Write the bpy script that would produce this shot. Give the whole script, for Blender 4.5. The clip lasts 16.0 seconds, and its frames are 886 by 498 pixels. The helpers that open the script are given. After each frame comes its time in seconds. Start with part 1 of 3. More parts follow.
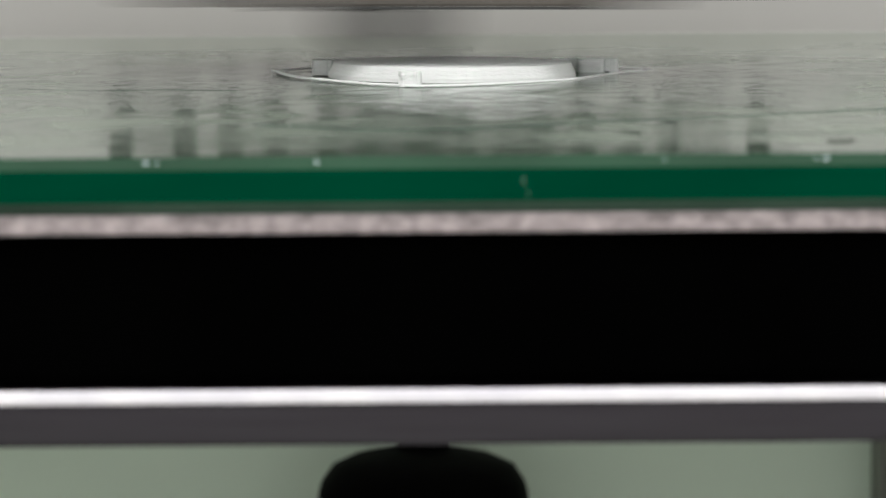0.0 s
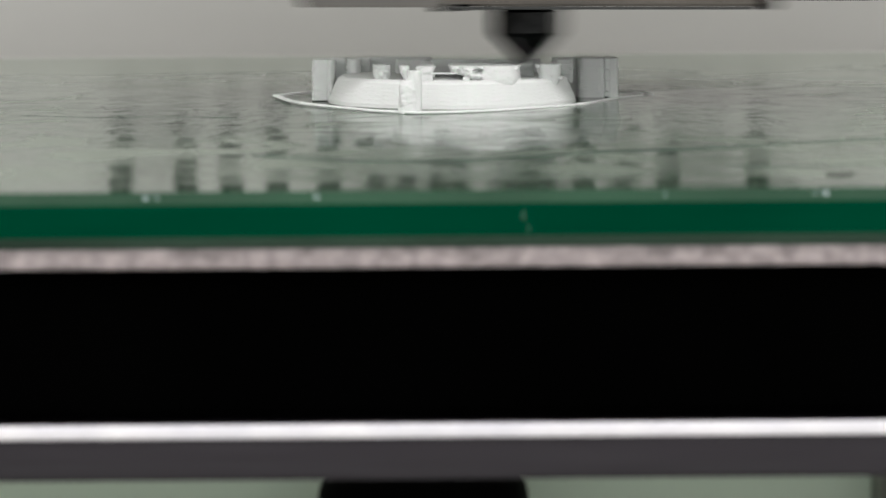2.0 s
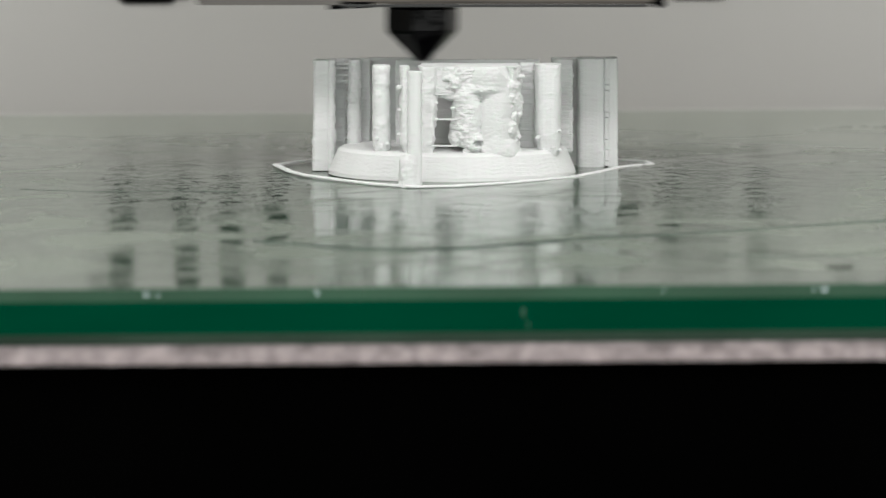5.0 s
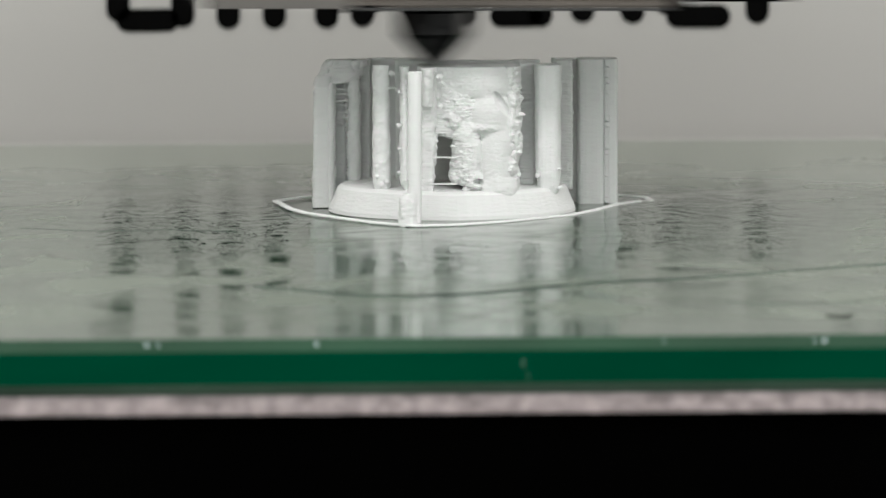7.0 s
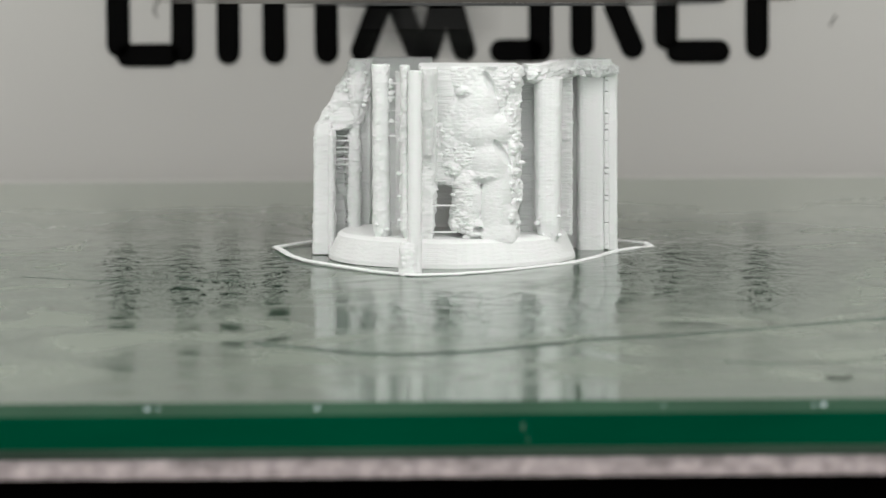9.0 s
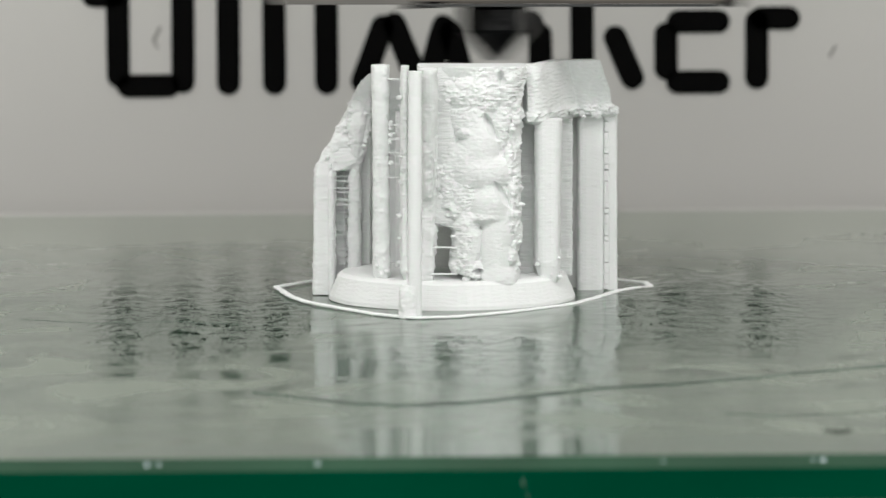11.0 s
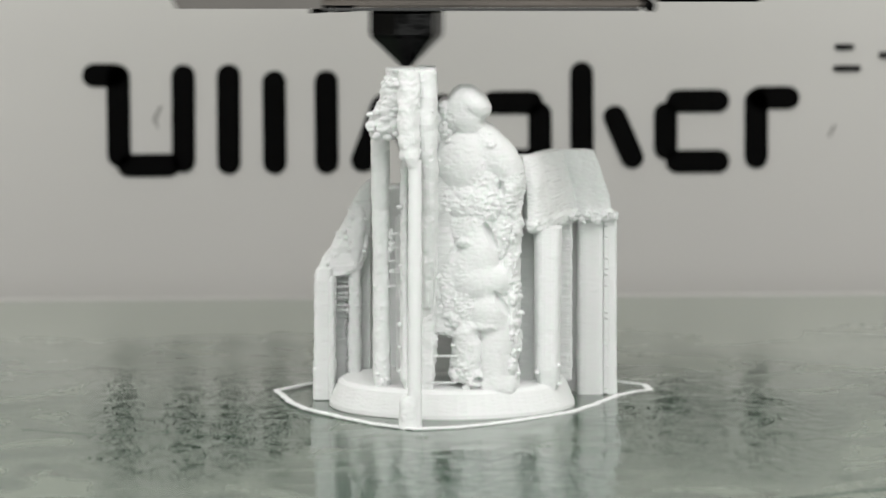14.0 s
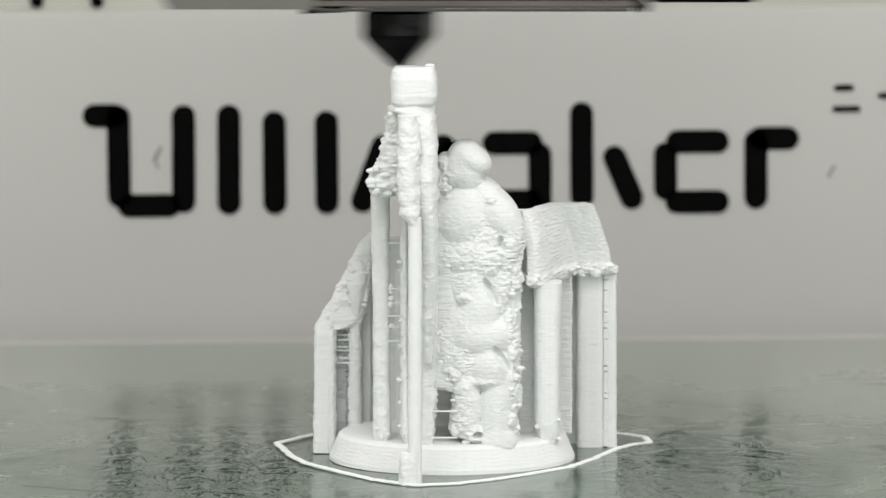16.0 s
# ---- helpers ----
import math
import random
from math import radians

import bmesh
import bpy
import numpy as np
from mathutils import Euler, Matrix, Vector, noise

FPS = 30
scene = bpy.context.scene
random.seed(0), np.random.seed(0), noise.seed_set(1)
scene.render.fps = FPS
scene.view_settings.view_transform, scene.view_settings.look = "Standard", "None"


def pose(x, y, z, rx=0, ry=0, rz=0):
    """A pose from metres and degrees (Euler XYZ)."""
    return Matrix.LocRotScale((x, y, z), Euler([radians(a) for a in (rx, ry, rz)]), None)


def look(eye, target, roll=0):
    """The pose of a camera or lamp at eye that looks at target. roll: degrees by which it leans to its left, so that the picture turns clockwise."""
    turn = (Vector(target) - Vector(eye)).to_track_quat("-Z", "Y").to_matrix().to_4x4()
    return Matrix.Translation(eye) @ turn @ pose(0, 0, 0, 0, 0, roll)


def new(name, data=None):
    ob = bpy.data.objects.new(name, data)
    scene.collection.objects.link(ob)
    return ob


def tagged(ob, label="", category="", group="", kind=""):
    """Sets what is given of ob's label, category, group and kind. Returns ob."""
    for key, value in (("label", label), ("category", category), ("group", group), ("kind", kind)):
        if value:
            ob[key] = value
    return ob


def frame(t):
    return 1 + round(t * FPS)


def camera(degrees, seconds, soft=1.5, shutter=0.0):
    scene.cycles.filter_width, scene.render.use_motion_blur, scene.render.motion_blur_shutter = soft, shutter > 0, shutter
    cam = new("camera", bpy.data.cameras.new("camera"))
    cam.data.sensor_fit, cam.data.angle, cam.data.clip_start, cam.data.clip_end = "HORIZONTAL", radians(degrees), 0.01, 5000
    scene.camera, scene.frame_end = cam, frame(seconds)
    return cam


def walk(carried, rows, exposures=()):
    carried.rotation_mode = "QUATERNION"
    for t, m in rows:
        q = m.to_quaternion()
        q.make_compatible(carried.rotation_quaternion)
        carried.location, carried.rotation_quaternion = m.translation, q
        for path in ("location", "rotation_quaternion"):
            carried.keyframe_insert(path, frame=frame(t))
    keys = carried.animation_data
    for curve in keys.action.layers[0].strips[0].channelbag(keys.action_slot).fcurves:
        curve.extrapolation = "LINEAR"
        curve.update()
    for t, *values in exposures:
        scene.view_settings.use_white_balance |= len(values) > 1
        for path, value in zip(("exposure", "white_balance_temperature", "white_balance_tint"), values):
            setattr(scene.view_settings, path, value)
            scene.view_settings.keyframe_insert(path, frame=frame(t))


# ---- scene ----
cam = camera(12.43, 16.0, soft=1.5, shutter=1.0)
walk(cam, [(0, pose(0, -0.42, 0.3213, 84.58, 0, 0)), (16, pose(0, -0.42, 0.3213, 84.58, 0, 0))],
     [(0, -0.14), (2, -0.2), (4, -0.2), (9, -0.15), (13, -0.07), (16, 0.0)])
cam.data.dof.use_dof = True
cam.data.dof.focus_distance = 0.432
cam.data.dof.aperture_fstop = 60

MM = 0.001
NOZZLE_Z = 300.0  # height of the nozzle's tip, in mm

# height of the glass over the clip, seconds and mm
STAGE = [(0, 298.3), (0.5, 297.9), (1, 297.55), (1.5, 296.95), (2, 295.55), (2.5, 294.0), (3, 292.5), (3.5, 291.05),
         (4, 289.8), (5, 287.9), (6.5, 285.1), (7, 283.85), (7.5, 282.55), (8, 281.05), (8.5, 279.8), (9, 278.75),
         (10.2, 276.1), (11.5, 273.0), (12, 271.5), (12.5, 270.05), (13, 268.6), (13.5, 266.2), (14, 262.7),
         (14.5, 259.35), (15, 256.8), (16, 256.8)]


def stage_z(t):
    """Height of the glass in mm at t seconds."""
    return float(np.interp(t, [r[0] for r in STAGE], [r[1] for r in STAGE]))


# ---- light: the room, an added fill light before the open front of the printer, and the LED strip under its top ----
world = bpy.data.worlds.new("room_light")
scene.world = world
world.use_nodes = True
world.node_tree.nodes["Background"].inputs[0].default_value = (0.838, 0.872, 0.832, 1)
world.node_tree.nodes["Background"].inputs[1].default_value = 0.79


def strip_light(name, place, target, width, height, power, colour):
    lamp = bpy.data.lights.new(name, "AREA")
    lamp.shape, lamp.size, lamp.size_y, lamp.energy, lamp.color = "RECTANGLE", width, height, power, colour
    ob = new(name, lamp)
    ob.matrix_world = look(place, target)
    return ob


strip_light("front_fill", (0.05, -0.85, 0.53), (0.0, 0.06, 0.27), 1.3, 0.55, 4.7, (0.98, 1.0, 0.97))
strip_light("led_strip_top", (0.0, -0.15, 0.455), (0.0, 0.06, 0.27), 0.28, 0.03, 0.345, (1.0, 0.965, 0.962))


# ---- materials ----
def material(name, colour, rough=0.5, metal=0.0, vary=0.12, scale=60.0, bump=0.1, bump_scale=400.0, stretch=(1, 1, 1), sss=0.0, spec=0.5):
    """Principled material with patchy colour, grain and fine relief, sized in metres."""
    m = bpy.data.materials.new(name)
    m.use_nodes = True
    n, l = m.node_tree.nodes, m.node_tree.links
    b = n["Principled BSDF"]
    b.inputs["Roughness"].default_value, b.inputs["Metallic"].default_value = rough, metal
    tc = n.new("ShaderNodeTexCoord")
    mp = n.new("ShaderNodeMapping")
    mp.inputs["Scale"].default_value = stretch
    l.new(tc.outputs["Object"], mp.inputs["Vector"])
    big = n.new("ShaderNodeTexNoise")
    big.inputs["Scale"].default_value, big.inputs["Detail"].default_value = scale, 5
    l.new(mp.outputs["Vector"], big.inputs["Vector"])
    fine = n.new("ShaderNodeTexNoise")
    fine.inputs["Scale"].default_value, fine.inputs["Detail"].default_value = bump_scale, 4
    l.new(mp.outputs["Vector"], fine.inputs["Vector"])
    ramp = n.new("ShaderNodeValToRGB")
    ramp.color_ramp.elements[0].position, ramp.color_ramp.elements[1].position = 0.3, 0.7
    ramp.color_ramp.elements[0].color = (*[c * (1 - vary) for c in colour], 1)
    ramp.color_ramp.elements[1].color = (*[min(1, c * (1 + vary)) for c in colour], 1)
    l.new(big.outputs["Fac"], ramp.inputs["Fac"])
    l.new(ramp.outputs["Color"], b.inputs["Base Color"])
    mr = n.new("ShaderNodeMapRange")
    mr.inputs["To Min"].default_value, mr.inputs["To Max"].default_value = max(0.02, rough - 0.1), min(1, rough + 0.1)
    l.new(fine.outputs["Fac"], mr.inputs["Value"])
    l.new(mr.outputs["Result"], b.inputs["Roughness"])
    bp = n.new("ShaderNodeBump")
    bp.inputs["Strength"].default_value, bp.inputs["Distance"].default_value = bump, 0.0004
    l.new(fine.outputs["Fac"], bp.inputs["Height"])
    l.new(bp.outputs["Normal"], b.inputs["Normal"])
    if sss:
        b.inputs["Subsurface Weight"].default_value = sss
        b.inputs["Diffuse Roughness"].default_value = 1.0
        b.inputs["Subsurface Radius"].default_value = (0.75, 1.0, 0.8)
        b.inputs["Subsurface Scale"].default_value = 0.0007
    b.inputs["Specular IOR Level"].default_value = spec
    return m


M_PLA = material("white_plastic", (0.805, 0.825, 0.812), 0.5, vary=0.02, scale=180, bump=0.25, bump_scale=900, stretch=(1, 1, 4), sss=0.3, spec=0.25)
M_PANEL = material("panel_paint", (0.635, 0.618, 0.602), 0.45, vary=0.02, scale=14, bump=0.05, bump_scale=900)
M_INK = material("black_ink", (0.003, 0.003, 0.003), 0.7, vary=0.1, bump=0.05, spec=0.03)
M_EDGE = material("green_glass_edge", (0.0, 0.044, 0.022), 0.4, vary=0.15, scale=30, bump=0.05, stretch=(1, 4, 4), spec=0.0)
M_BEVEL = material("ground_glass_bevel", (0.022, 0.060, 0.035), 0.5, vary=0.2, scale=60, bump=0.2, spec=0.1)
# paler bevel colour that brightens the downward bevel; the pale chips share it
M_BEVEL_LOW = material("brightened_bevel_and_chip", (0.055, 0.10, 0.075), 0.7, vary=0.25, scale=80, bump=0.2, spec=0.1)
M_RIDGE = material("dried_film", (0.06, 0.09, 0.07), 0.35, vary=0.4, scale=300, bump=0.3)
M_ALU = material("sawn_aluminium", (0.37, 0.315, 0.325), 0.6, metal=0.2, vary=0.4, scale=700, bump=0.6, bump_scale=1500)
M_BLACK = material("gap_shade_black", (0.0008, 0.0008, 0.0008), 0.9, vary=0.2, bump=0.1, spec=0.0)
M_STEEL = material("dark_anodised_metal", (0.0105, 0.0066, 0.0122), 0.55, metal=0.1, vary=0.25, scale=90, bump=0.15, stretch=(0.2, 1, 3))
M_BRIGHT = material("lit_edge_white", (0.90, 0.87, 0.95), 0.4, vary=0.1, scale=200, bump=0.2)
M_KNOB = material("black_knob_plastic", (0.0015, 0.0015, 0.0015), 0.6, vary=0.2, spec=0.02)
M_NOZZLE = material("dark_nozzle_metal", (0.0012, 0.0012, 0.0015), 0.1, vary=0.6, scale=500, bump=0.7, bump_scale=260, spec=0.1)
M_HEAD = material("head_sheet_metal", (0.085, 0.072, 0.062), 0.45, metal=0.3, vary=0.4, scale=120, bump=0.2, stretch=(0.4, 1, 3))
M_DUCT = material("grey_duct", (0.10, 0.092, 0.085), 0.6, vary=0.15, scale=90)
M_HOUSE = material("black_head_housing", (0.02, 0.02, 0.02), 0.5, vary=0.2)
M_WALL = material("printer_wall_paint", (0.62, 0.60, 0.56), 0.55, vary=0.03, scale=10, bump=0.05)
M_WALL_GREEN = material("green_lit_wall_paint", (0.67, 0.80, 0.68), 0.6, vary=0.03, scale=10, bump=0.05)
M_POST = material("dark_post", (0.12, 0.13, 0.11), 0.5, vary=0.1)
M_TABLE = material("table_wood", (0.28, 0.2, 0.13), 0.5, vary=0.2, scale=8, stretch=(1, 8, 8))


def film_glass():
    """Glass with a dried film: hazy smears, streaks, rippled patches, flecks and clear places; the far part is painted
    pale for the panel's reflection.
    """
    m = bpy.data.materials.new("filmed_glass")
    m.use_nodes = True
    n, l = m.node_tree.nodes, m.node_tree.links
    b = n["Principled BSDF"]
    b.inputs["IOR"].default_value = 1.5
    tc = n.new("ShaderNodeTexCoord")

    def noise_of(scale, detail=4, stretch=(1, 1, 1), distortion=0.0, shift=0.0):
        mp = n.new("ShaderNodeMapping")
        mp.inputs["Scale"].default_value, mp.inputs["Location"].default_value = stretch, (shift, shift, 0)
        l.new(tc.outputs["Object"], mp.inputs["Vector"])
        t = n.new("ShaderNodeTexNoise")
        t.inputs["Scale"].default_value, t.inputs["Detail"].default_value, t.inputs["Distortion"].default_value = scale, detail, distortion
        l.new(mp.outputs["Vector"], t.inputs["Vector"])
        return t.outputs["Fac"]

    def span(value, a, b_, lo=0.0, hi=1.0):
        r = n.new("ShaderNodeMapRange")
        for key, v in (("From Min", a), ("From Max", b_), ("To Min", lo), ("To Max", hi)):
            r.inputs[key].default_value = v
        l.new(value, r.inputs["Value"])
        return r.outputs["Result"]

    def maths(op, u, v):
        k = n.new("ShaderNodeMath")
        k.operation = op
        for i, w in enumerate((u, v)):
            if isinstance(w, (int, float)):
                k.inputs[i].default_value = w
            else:
                l.new(w, k.inputs[i])
        return k.outputs[0]

    def mix(fac, u, v):
        k = n.new("ShaderNodeMix")
        k.data_type = "RGBA"
        l.new(fac, k.inputs[0])
        for sock, w in ((k.inputs[6], u), (k.inputs[7], v)):
            if isinstance(w, tuple):
                sock.default_value = (*w, 1)
            else:
                l.new(w, sock)
        return k.outputs[2]

    def spot(x, y, rx, ry):
        """1 in the middle of a round place on the glass, 0 at its rim; in mm."""
        mp = n.new("ShaderNodeMapping")
        mp.inputs["Scale"].default_value = (1 / (rx * MM), 1 / (ry * MM), 0)
        mp.inputs["Location"].default_value = (-x / rx, -y / ry, 0)
        l.new(tc.outputs["Object"], mp.inputs["Vector"])
        g = n.new("ShaderNodeTexGradient")
        g.gradient_type = "SPHERICAL"
        l.new(mp.outputs["Vector"], g.inputs["Vector"])
        return g.outputs["Fac"]

    places = maths("MAXIMUM", spot(-26, 12, 17, 62), spot(29, 0, 18, 50))
    places = maths("MAXIMUM", places, spot(4, -35, 16, 30))
    patch = span(maths("ADD", places, maths("MULTIPLY", noise_of(60, 5, (1, 0.5, 1), 0.8, 1.7), 0.7)), 0.50, 0.72)
    haze = span(noise_of(78, 8, (0.8, 0.7, 1), 1.4), 0.42, 0.60)
    streak = span(noise_of(170, 6, (0.4, 1.0, 1), 0.8, 3.1), 0.47, 0.62)
    film = maths("MAXIMUM", maths("MULTIPLY", haze, 0.85), maths("MULTIPLY", streak, 0.6))
    film = maths("MULTIPLY", film, maths("SUBTRACT", 1.0, maths("MULTIPLY", maths("MAXIMUM", patch, span(spot(8, -98, 85, 15), 0.15, 0.6)), 0.9)))
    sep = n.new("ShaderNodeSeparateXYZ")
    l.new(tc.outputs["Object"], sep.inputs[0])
    # towards the back the panel's pale reflection is painted into the colour
    sheen_depth = maths("ADD", sep.outputs["Y"], maths("MULTIPLY", maths("SUBTRACT", noise_of(40, 5, (1, 0.5, 1), 0.6, 9.0), 0.5), 0.08))
    back = span(sheen_depth, 0.02, 0.10)
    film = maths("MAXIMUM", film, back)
    flecks = span(noise_of(230, 4, (0.6, 0.8, 1), 0.7, 7.7), 0.64, 0.74)
    colour = mix(film, (0.042, 0.084, 0.053), (0.218, 0.256, 0.212))
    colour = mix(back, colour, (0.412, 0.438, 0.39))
    colour = mix(maths("MULTIPLY", flecks, maths("SUBTRACT", 1.0, back)), colour, (0.02, 0.025, 0.02))
    l.new(colour, b.inputs["Base Color"])
    l.new(span(film, 0, 1, 0.075, 0.32), b.inputs["Roughness"])
    ripple = noise_of(300, 3, (1, 0.6, 1), 1.5, 0.4)
    swell = noise_of(75, 3, (1, 1, 1), 0.5, 5.0)
    height = maths("ADD", maths("MULTIPLY", maths("MULTIPLY", ripple, patch), 0.6), maths("MULTIPLY", swell, 0.2))
    height = maths("MULTIPLY", height, span(back, 0, 1, 1.0, 0.15))
    bp = n.new("ShaderNodeBump")
    bp.inputs["Strength"].default_value, bp.inputs["Distance"].default_value = 1.0, 0.0003
    l.new(height, bp.inputs["Height"])
    l.new(bp.outputs["Normal"], b.inputs["Normal"])
    return m


M_GLASS = film_glass()


# ---- mesh helpers; all sizes in mm ----
def mesh_ob(name, verts, faces, mats, parent=None, label="", smooth=False, index=None):
    me = bpy.data.meshes.new(name)
    me.from_pydata([(x * MM, y * MM, z * MM) for x, y, z in verts], [], faces)
    for m in mats if isinstance(mats, (list, tuple)) else [mats]:
        me.materials.append(m)
    if smooth:
        me.polygons.foreach_set("use_smooth", [True] * len(faces))
    if index:
        me.polygons.foreach_set("material_index", index)
    me.update()
    ob = new(name, me)
    if parent:
        ob.parent = parent
    if label:
        ob["label"] = label
    return ob


def bm_part(name, bm, mat, parent=None, label="", smooth=False):
    """Links a bmesh in mm as one mesh object."""
    me = bpy.data.meshes.new(name)
    bmesh.ops.scale(bm, vec=(MM, MM, MM), verts=bm.verts)
    bmesh.ops.recalc_face_normals(bm, faces=bm.faces)
    bm.to_mesh(me)
    bm.free()
    me.materials.append(mat)
    if smooth:
        me.polygons.foreach_set("use_smooth", [True] * len(me.polygons))
    ob = new(name, me)
    if parent:
        ob.parent = parent
    if label:
        ob["label"] = label
    return ob


def box_bm(x0, x1, y0, y1, z0, z1, bevel=0.0, segments=2, bm=None):
    bm = bm or bmesh.new()
    made = bmesh.ops.create_cube(bm, size=1)["verts"]
    for v in made:
        v.co = Vector((x0 if v.co.x < 0 else x1, y0 if v.co.y < 0 else y1, z0 if v.co.z < 0 else z1))
    if bevel:
        bmesh.ops.bevel(bm, geom=list({e for v in made for e in v.link_edges}), offset=bevel, segments=segments, affect="EDGES")
    return bm


def turned_bm(profile, n=32, centre=(0, 0), bm=None):
    """Solid of revolution about a vertical axis: profile rows of radius, z from the bottom up."""
    bm = bm or bmesh.new()
    rings = []
    for r, z in profile:
        rings.append([bm.verts.new((centre[0] + r * math.cos(2 * math.pi * i / n), centre[1] + r * math.sin(2 * math.pi * i / n), z)) for i in range(n)])
    for a, b in zip(rings, rings[1:]):
        for i in range(n):
            bm.faces.new((a[i], a[(i + 1) % n], b[(i + 1) % n], b[i]))
    bm.faces.new(rings[0][::-1])
    bm.faces.new(rings[-1])
    return bm


def thing(name, label, category, group="", kind=""):
    return tagged(new(name), label, category, group, kind)


# ---- the printer's fixed walls and the table it stands on ----
def enclosure():
    wall = bm_part("wall_back", box_bm(-175, 175, 216, 222, 20, 470, 1), M_WALL)
    tagged(wall, "pale painted inner back wall of the printer", "wall", kind="structure")
    for x, name in ((-181, "wall_side"), (175, "wall_side")):
        w = bm_part(name, box_bm(x, x + 6, -190, 222, 20, 470, 1), M_WALL)
        tagged(w, "pale painted side wall of the printer", "wall", kind="structure")
    f = bm_part("floor", box_bm(-181, 181, -190, 222, 12, 20, 1), M_WALL)
    tagged(f, "pale painted floor of the printer's case", "floor", kind="structure")
    t = bm_part("table", box_bm(-700, 700, -900, 500, -30, 12, 4), M_TABLE)
    tagged(t, "brown wooden table under the printer", "table", kind="structure")
    # green light from the glass is put into this lower wall's colour
    c = bm_part("wall_lower", box_bm(-174, 174, 206, 214, 21, 291, 1), M_WALL_GREEN)
    tagged(c, "lower back wall of the printer, coloured for green light through the glass", "wall", kind="structure")
    p = bm_part("corner_post", box_bm(66.3, 84, 190, 205.5, 21, 291, 1.5), M_POST)
    tagged(p, "dark grey upright post behind the print bed", "post", kind="structure")
    for x in (-63.4, -54.0):
        h = bmesh.new()
        bmesh.ops.create_cone(h, cap_ends=True, segments=20, radius1=1.1, radius2=0.9, depth=1.2, matrix=Matrix.Translation((x, 215.5, 299.8)) @ Matrix.Rotation(math.pi / 2, 4, "X"))
        o = bm_part("bolt", h, M_KNOB)
        tagged(o, "small black bolt head in the back wall", "bolt", "bolts in the back wall")

    # the spindle's motor, standing on the case floor behind the bed
    m = thing("spindle_motor", "black round-topped motor housing standing behind the print bed", "motor")
    bm_part("body", turned_bm([(15.6, 20.0), (15.6, 220.0)], 48, (-2.9, 178)), M_KNOB, m, "", True)
    bm_part("cap", turned_bm([(15.6, 220.1), (15.6, 228.3), (15.1, 230.0), (13.6, 232.3), (10.4, 233.8), (4.1, 235.2)], 48, (-2.9, 178)), M_KNOB, m, "black domed cap", True)
    bm_part("shaft_collar", turned_bm([(4.0, 235.0), (3.9, 236.6), (3.4, 236.9)], 24, (-2.9, 178)), M_KNOB, m, "", True)


enclosure()


# ---- the lowering stage: glass, heated plate, carrier plate, rear panel ----
FRONT = -100.4


def build_stage():
    st = thing("build_stage", "lowering print bed with green-edged glass and a white rear panel", "print bed")
    x = 128
    # glass with ground bevels; z = 0 is its upper face
    bm = box_bm(-x, x, FRONT, 127.5, -4.5, 0, 0.95, 1)
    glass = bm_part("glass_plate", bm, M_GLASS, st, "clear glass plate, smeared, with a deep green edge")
    me = glass.data
    me.materials.append(M_EDGE)
    me.materials.append(M_BEVEL)
    me.materials.append(M_BEVEL_LOW)
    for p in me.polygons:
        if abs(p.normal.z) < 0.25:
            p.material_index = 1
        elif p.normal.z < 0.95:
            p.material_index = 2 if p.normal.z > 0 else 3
    bm_part("heated_plate", box_bm(-x - 1, x + 1, FRONT + 0.6, 129, -6.1, -4.56, 0.25), M_ALU, st, "sawn aluminium heater plate")
    # open gap below the heater plate: its shade is an added black block
    bm_part("gap_shade_block", box_bm(-x + 4, x - 4, FRONT + 5, 125, -18.3, -6.15, 0.5), M_BLACK, st, "black block standing for the shaded gap under the heater plate")
    bm_part("carrier_plate", box_bm(-x, x, FRONT - 3.0, 150, -22.5, -19.15, 0.3), M_STEEL, st, "dark grey metal carrier plate")
    # the light on the plate's top edge, put in as a white strip
    bm_part("carrier_lit_edge", box_bm(-x, x, FRONT - 3.1, FRONT - 2.2, -19.15, -18.1, 0.2), M_BRIGHT, st, "white strip for the lit upper edge of the carrier plate")
    # highlight along the back edge of the glass, made as an added pale strip
    bm_part("rear_highlight", box_bm(-x, x, 129.2, 130.4, -6, 0.08, 0.2), M_PANEL, st, "thin pale strip added for the highlight on the glass's back edge")
    # rear panel, carried behind the bed
    bm_part("rear_panel", box_bm(-130, 130, 172, 175, -17, 43.2, 0.4), M_PANEL, st, "pale grey painted rear panel")
    return st


def bar_bm(ax, az, bx, bz, width, y0, y1, n=10):
    """A flat round-ended bar standing in the plane of the panel."""
    r = width / 2
    a = math.atan2(bz - az, bx - ax)
    pts = [(bx + r * math.cos(a - math.pi / 2 + math.pi * i / n), bz + r * math.sin(a - math.pi / 2 + math.pi * i / n)) for i in range(n + 1)]
    pts += [(ax + r * math.cos(a + math.pi / 2 + math.pi * i / n), az + r * math.sin(a + math.pi / 2 + math.pi * i / n)) for i in range(n + 1)]
    bm = bmesh.new()
    f = [bm.verts.new((x, y0, z)) for x, z in pts]
    k = [bm.verts.new((x, y1, z)) for x, z in pts]
    bm.faces.new(f)
    bm.faces.new(k[::-1])
    for i in range(len(f)):
        j = (i + 1) % len(f)
        bm.faces.new((f[i], k[i], k[j], f[j]))
    return bm


stage = build_stage()


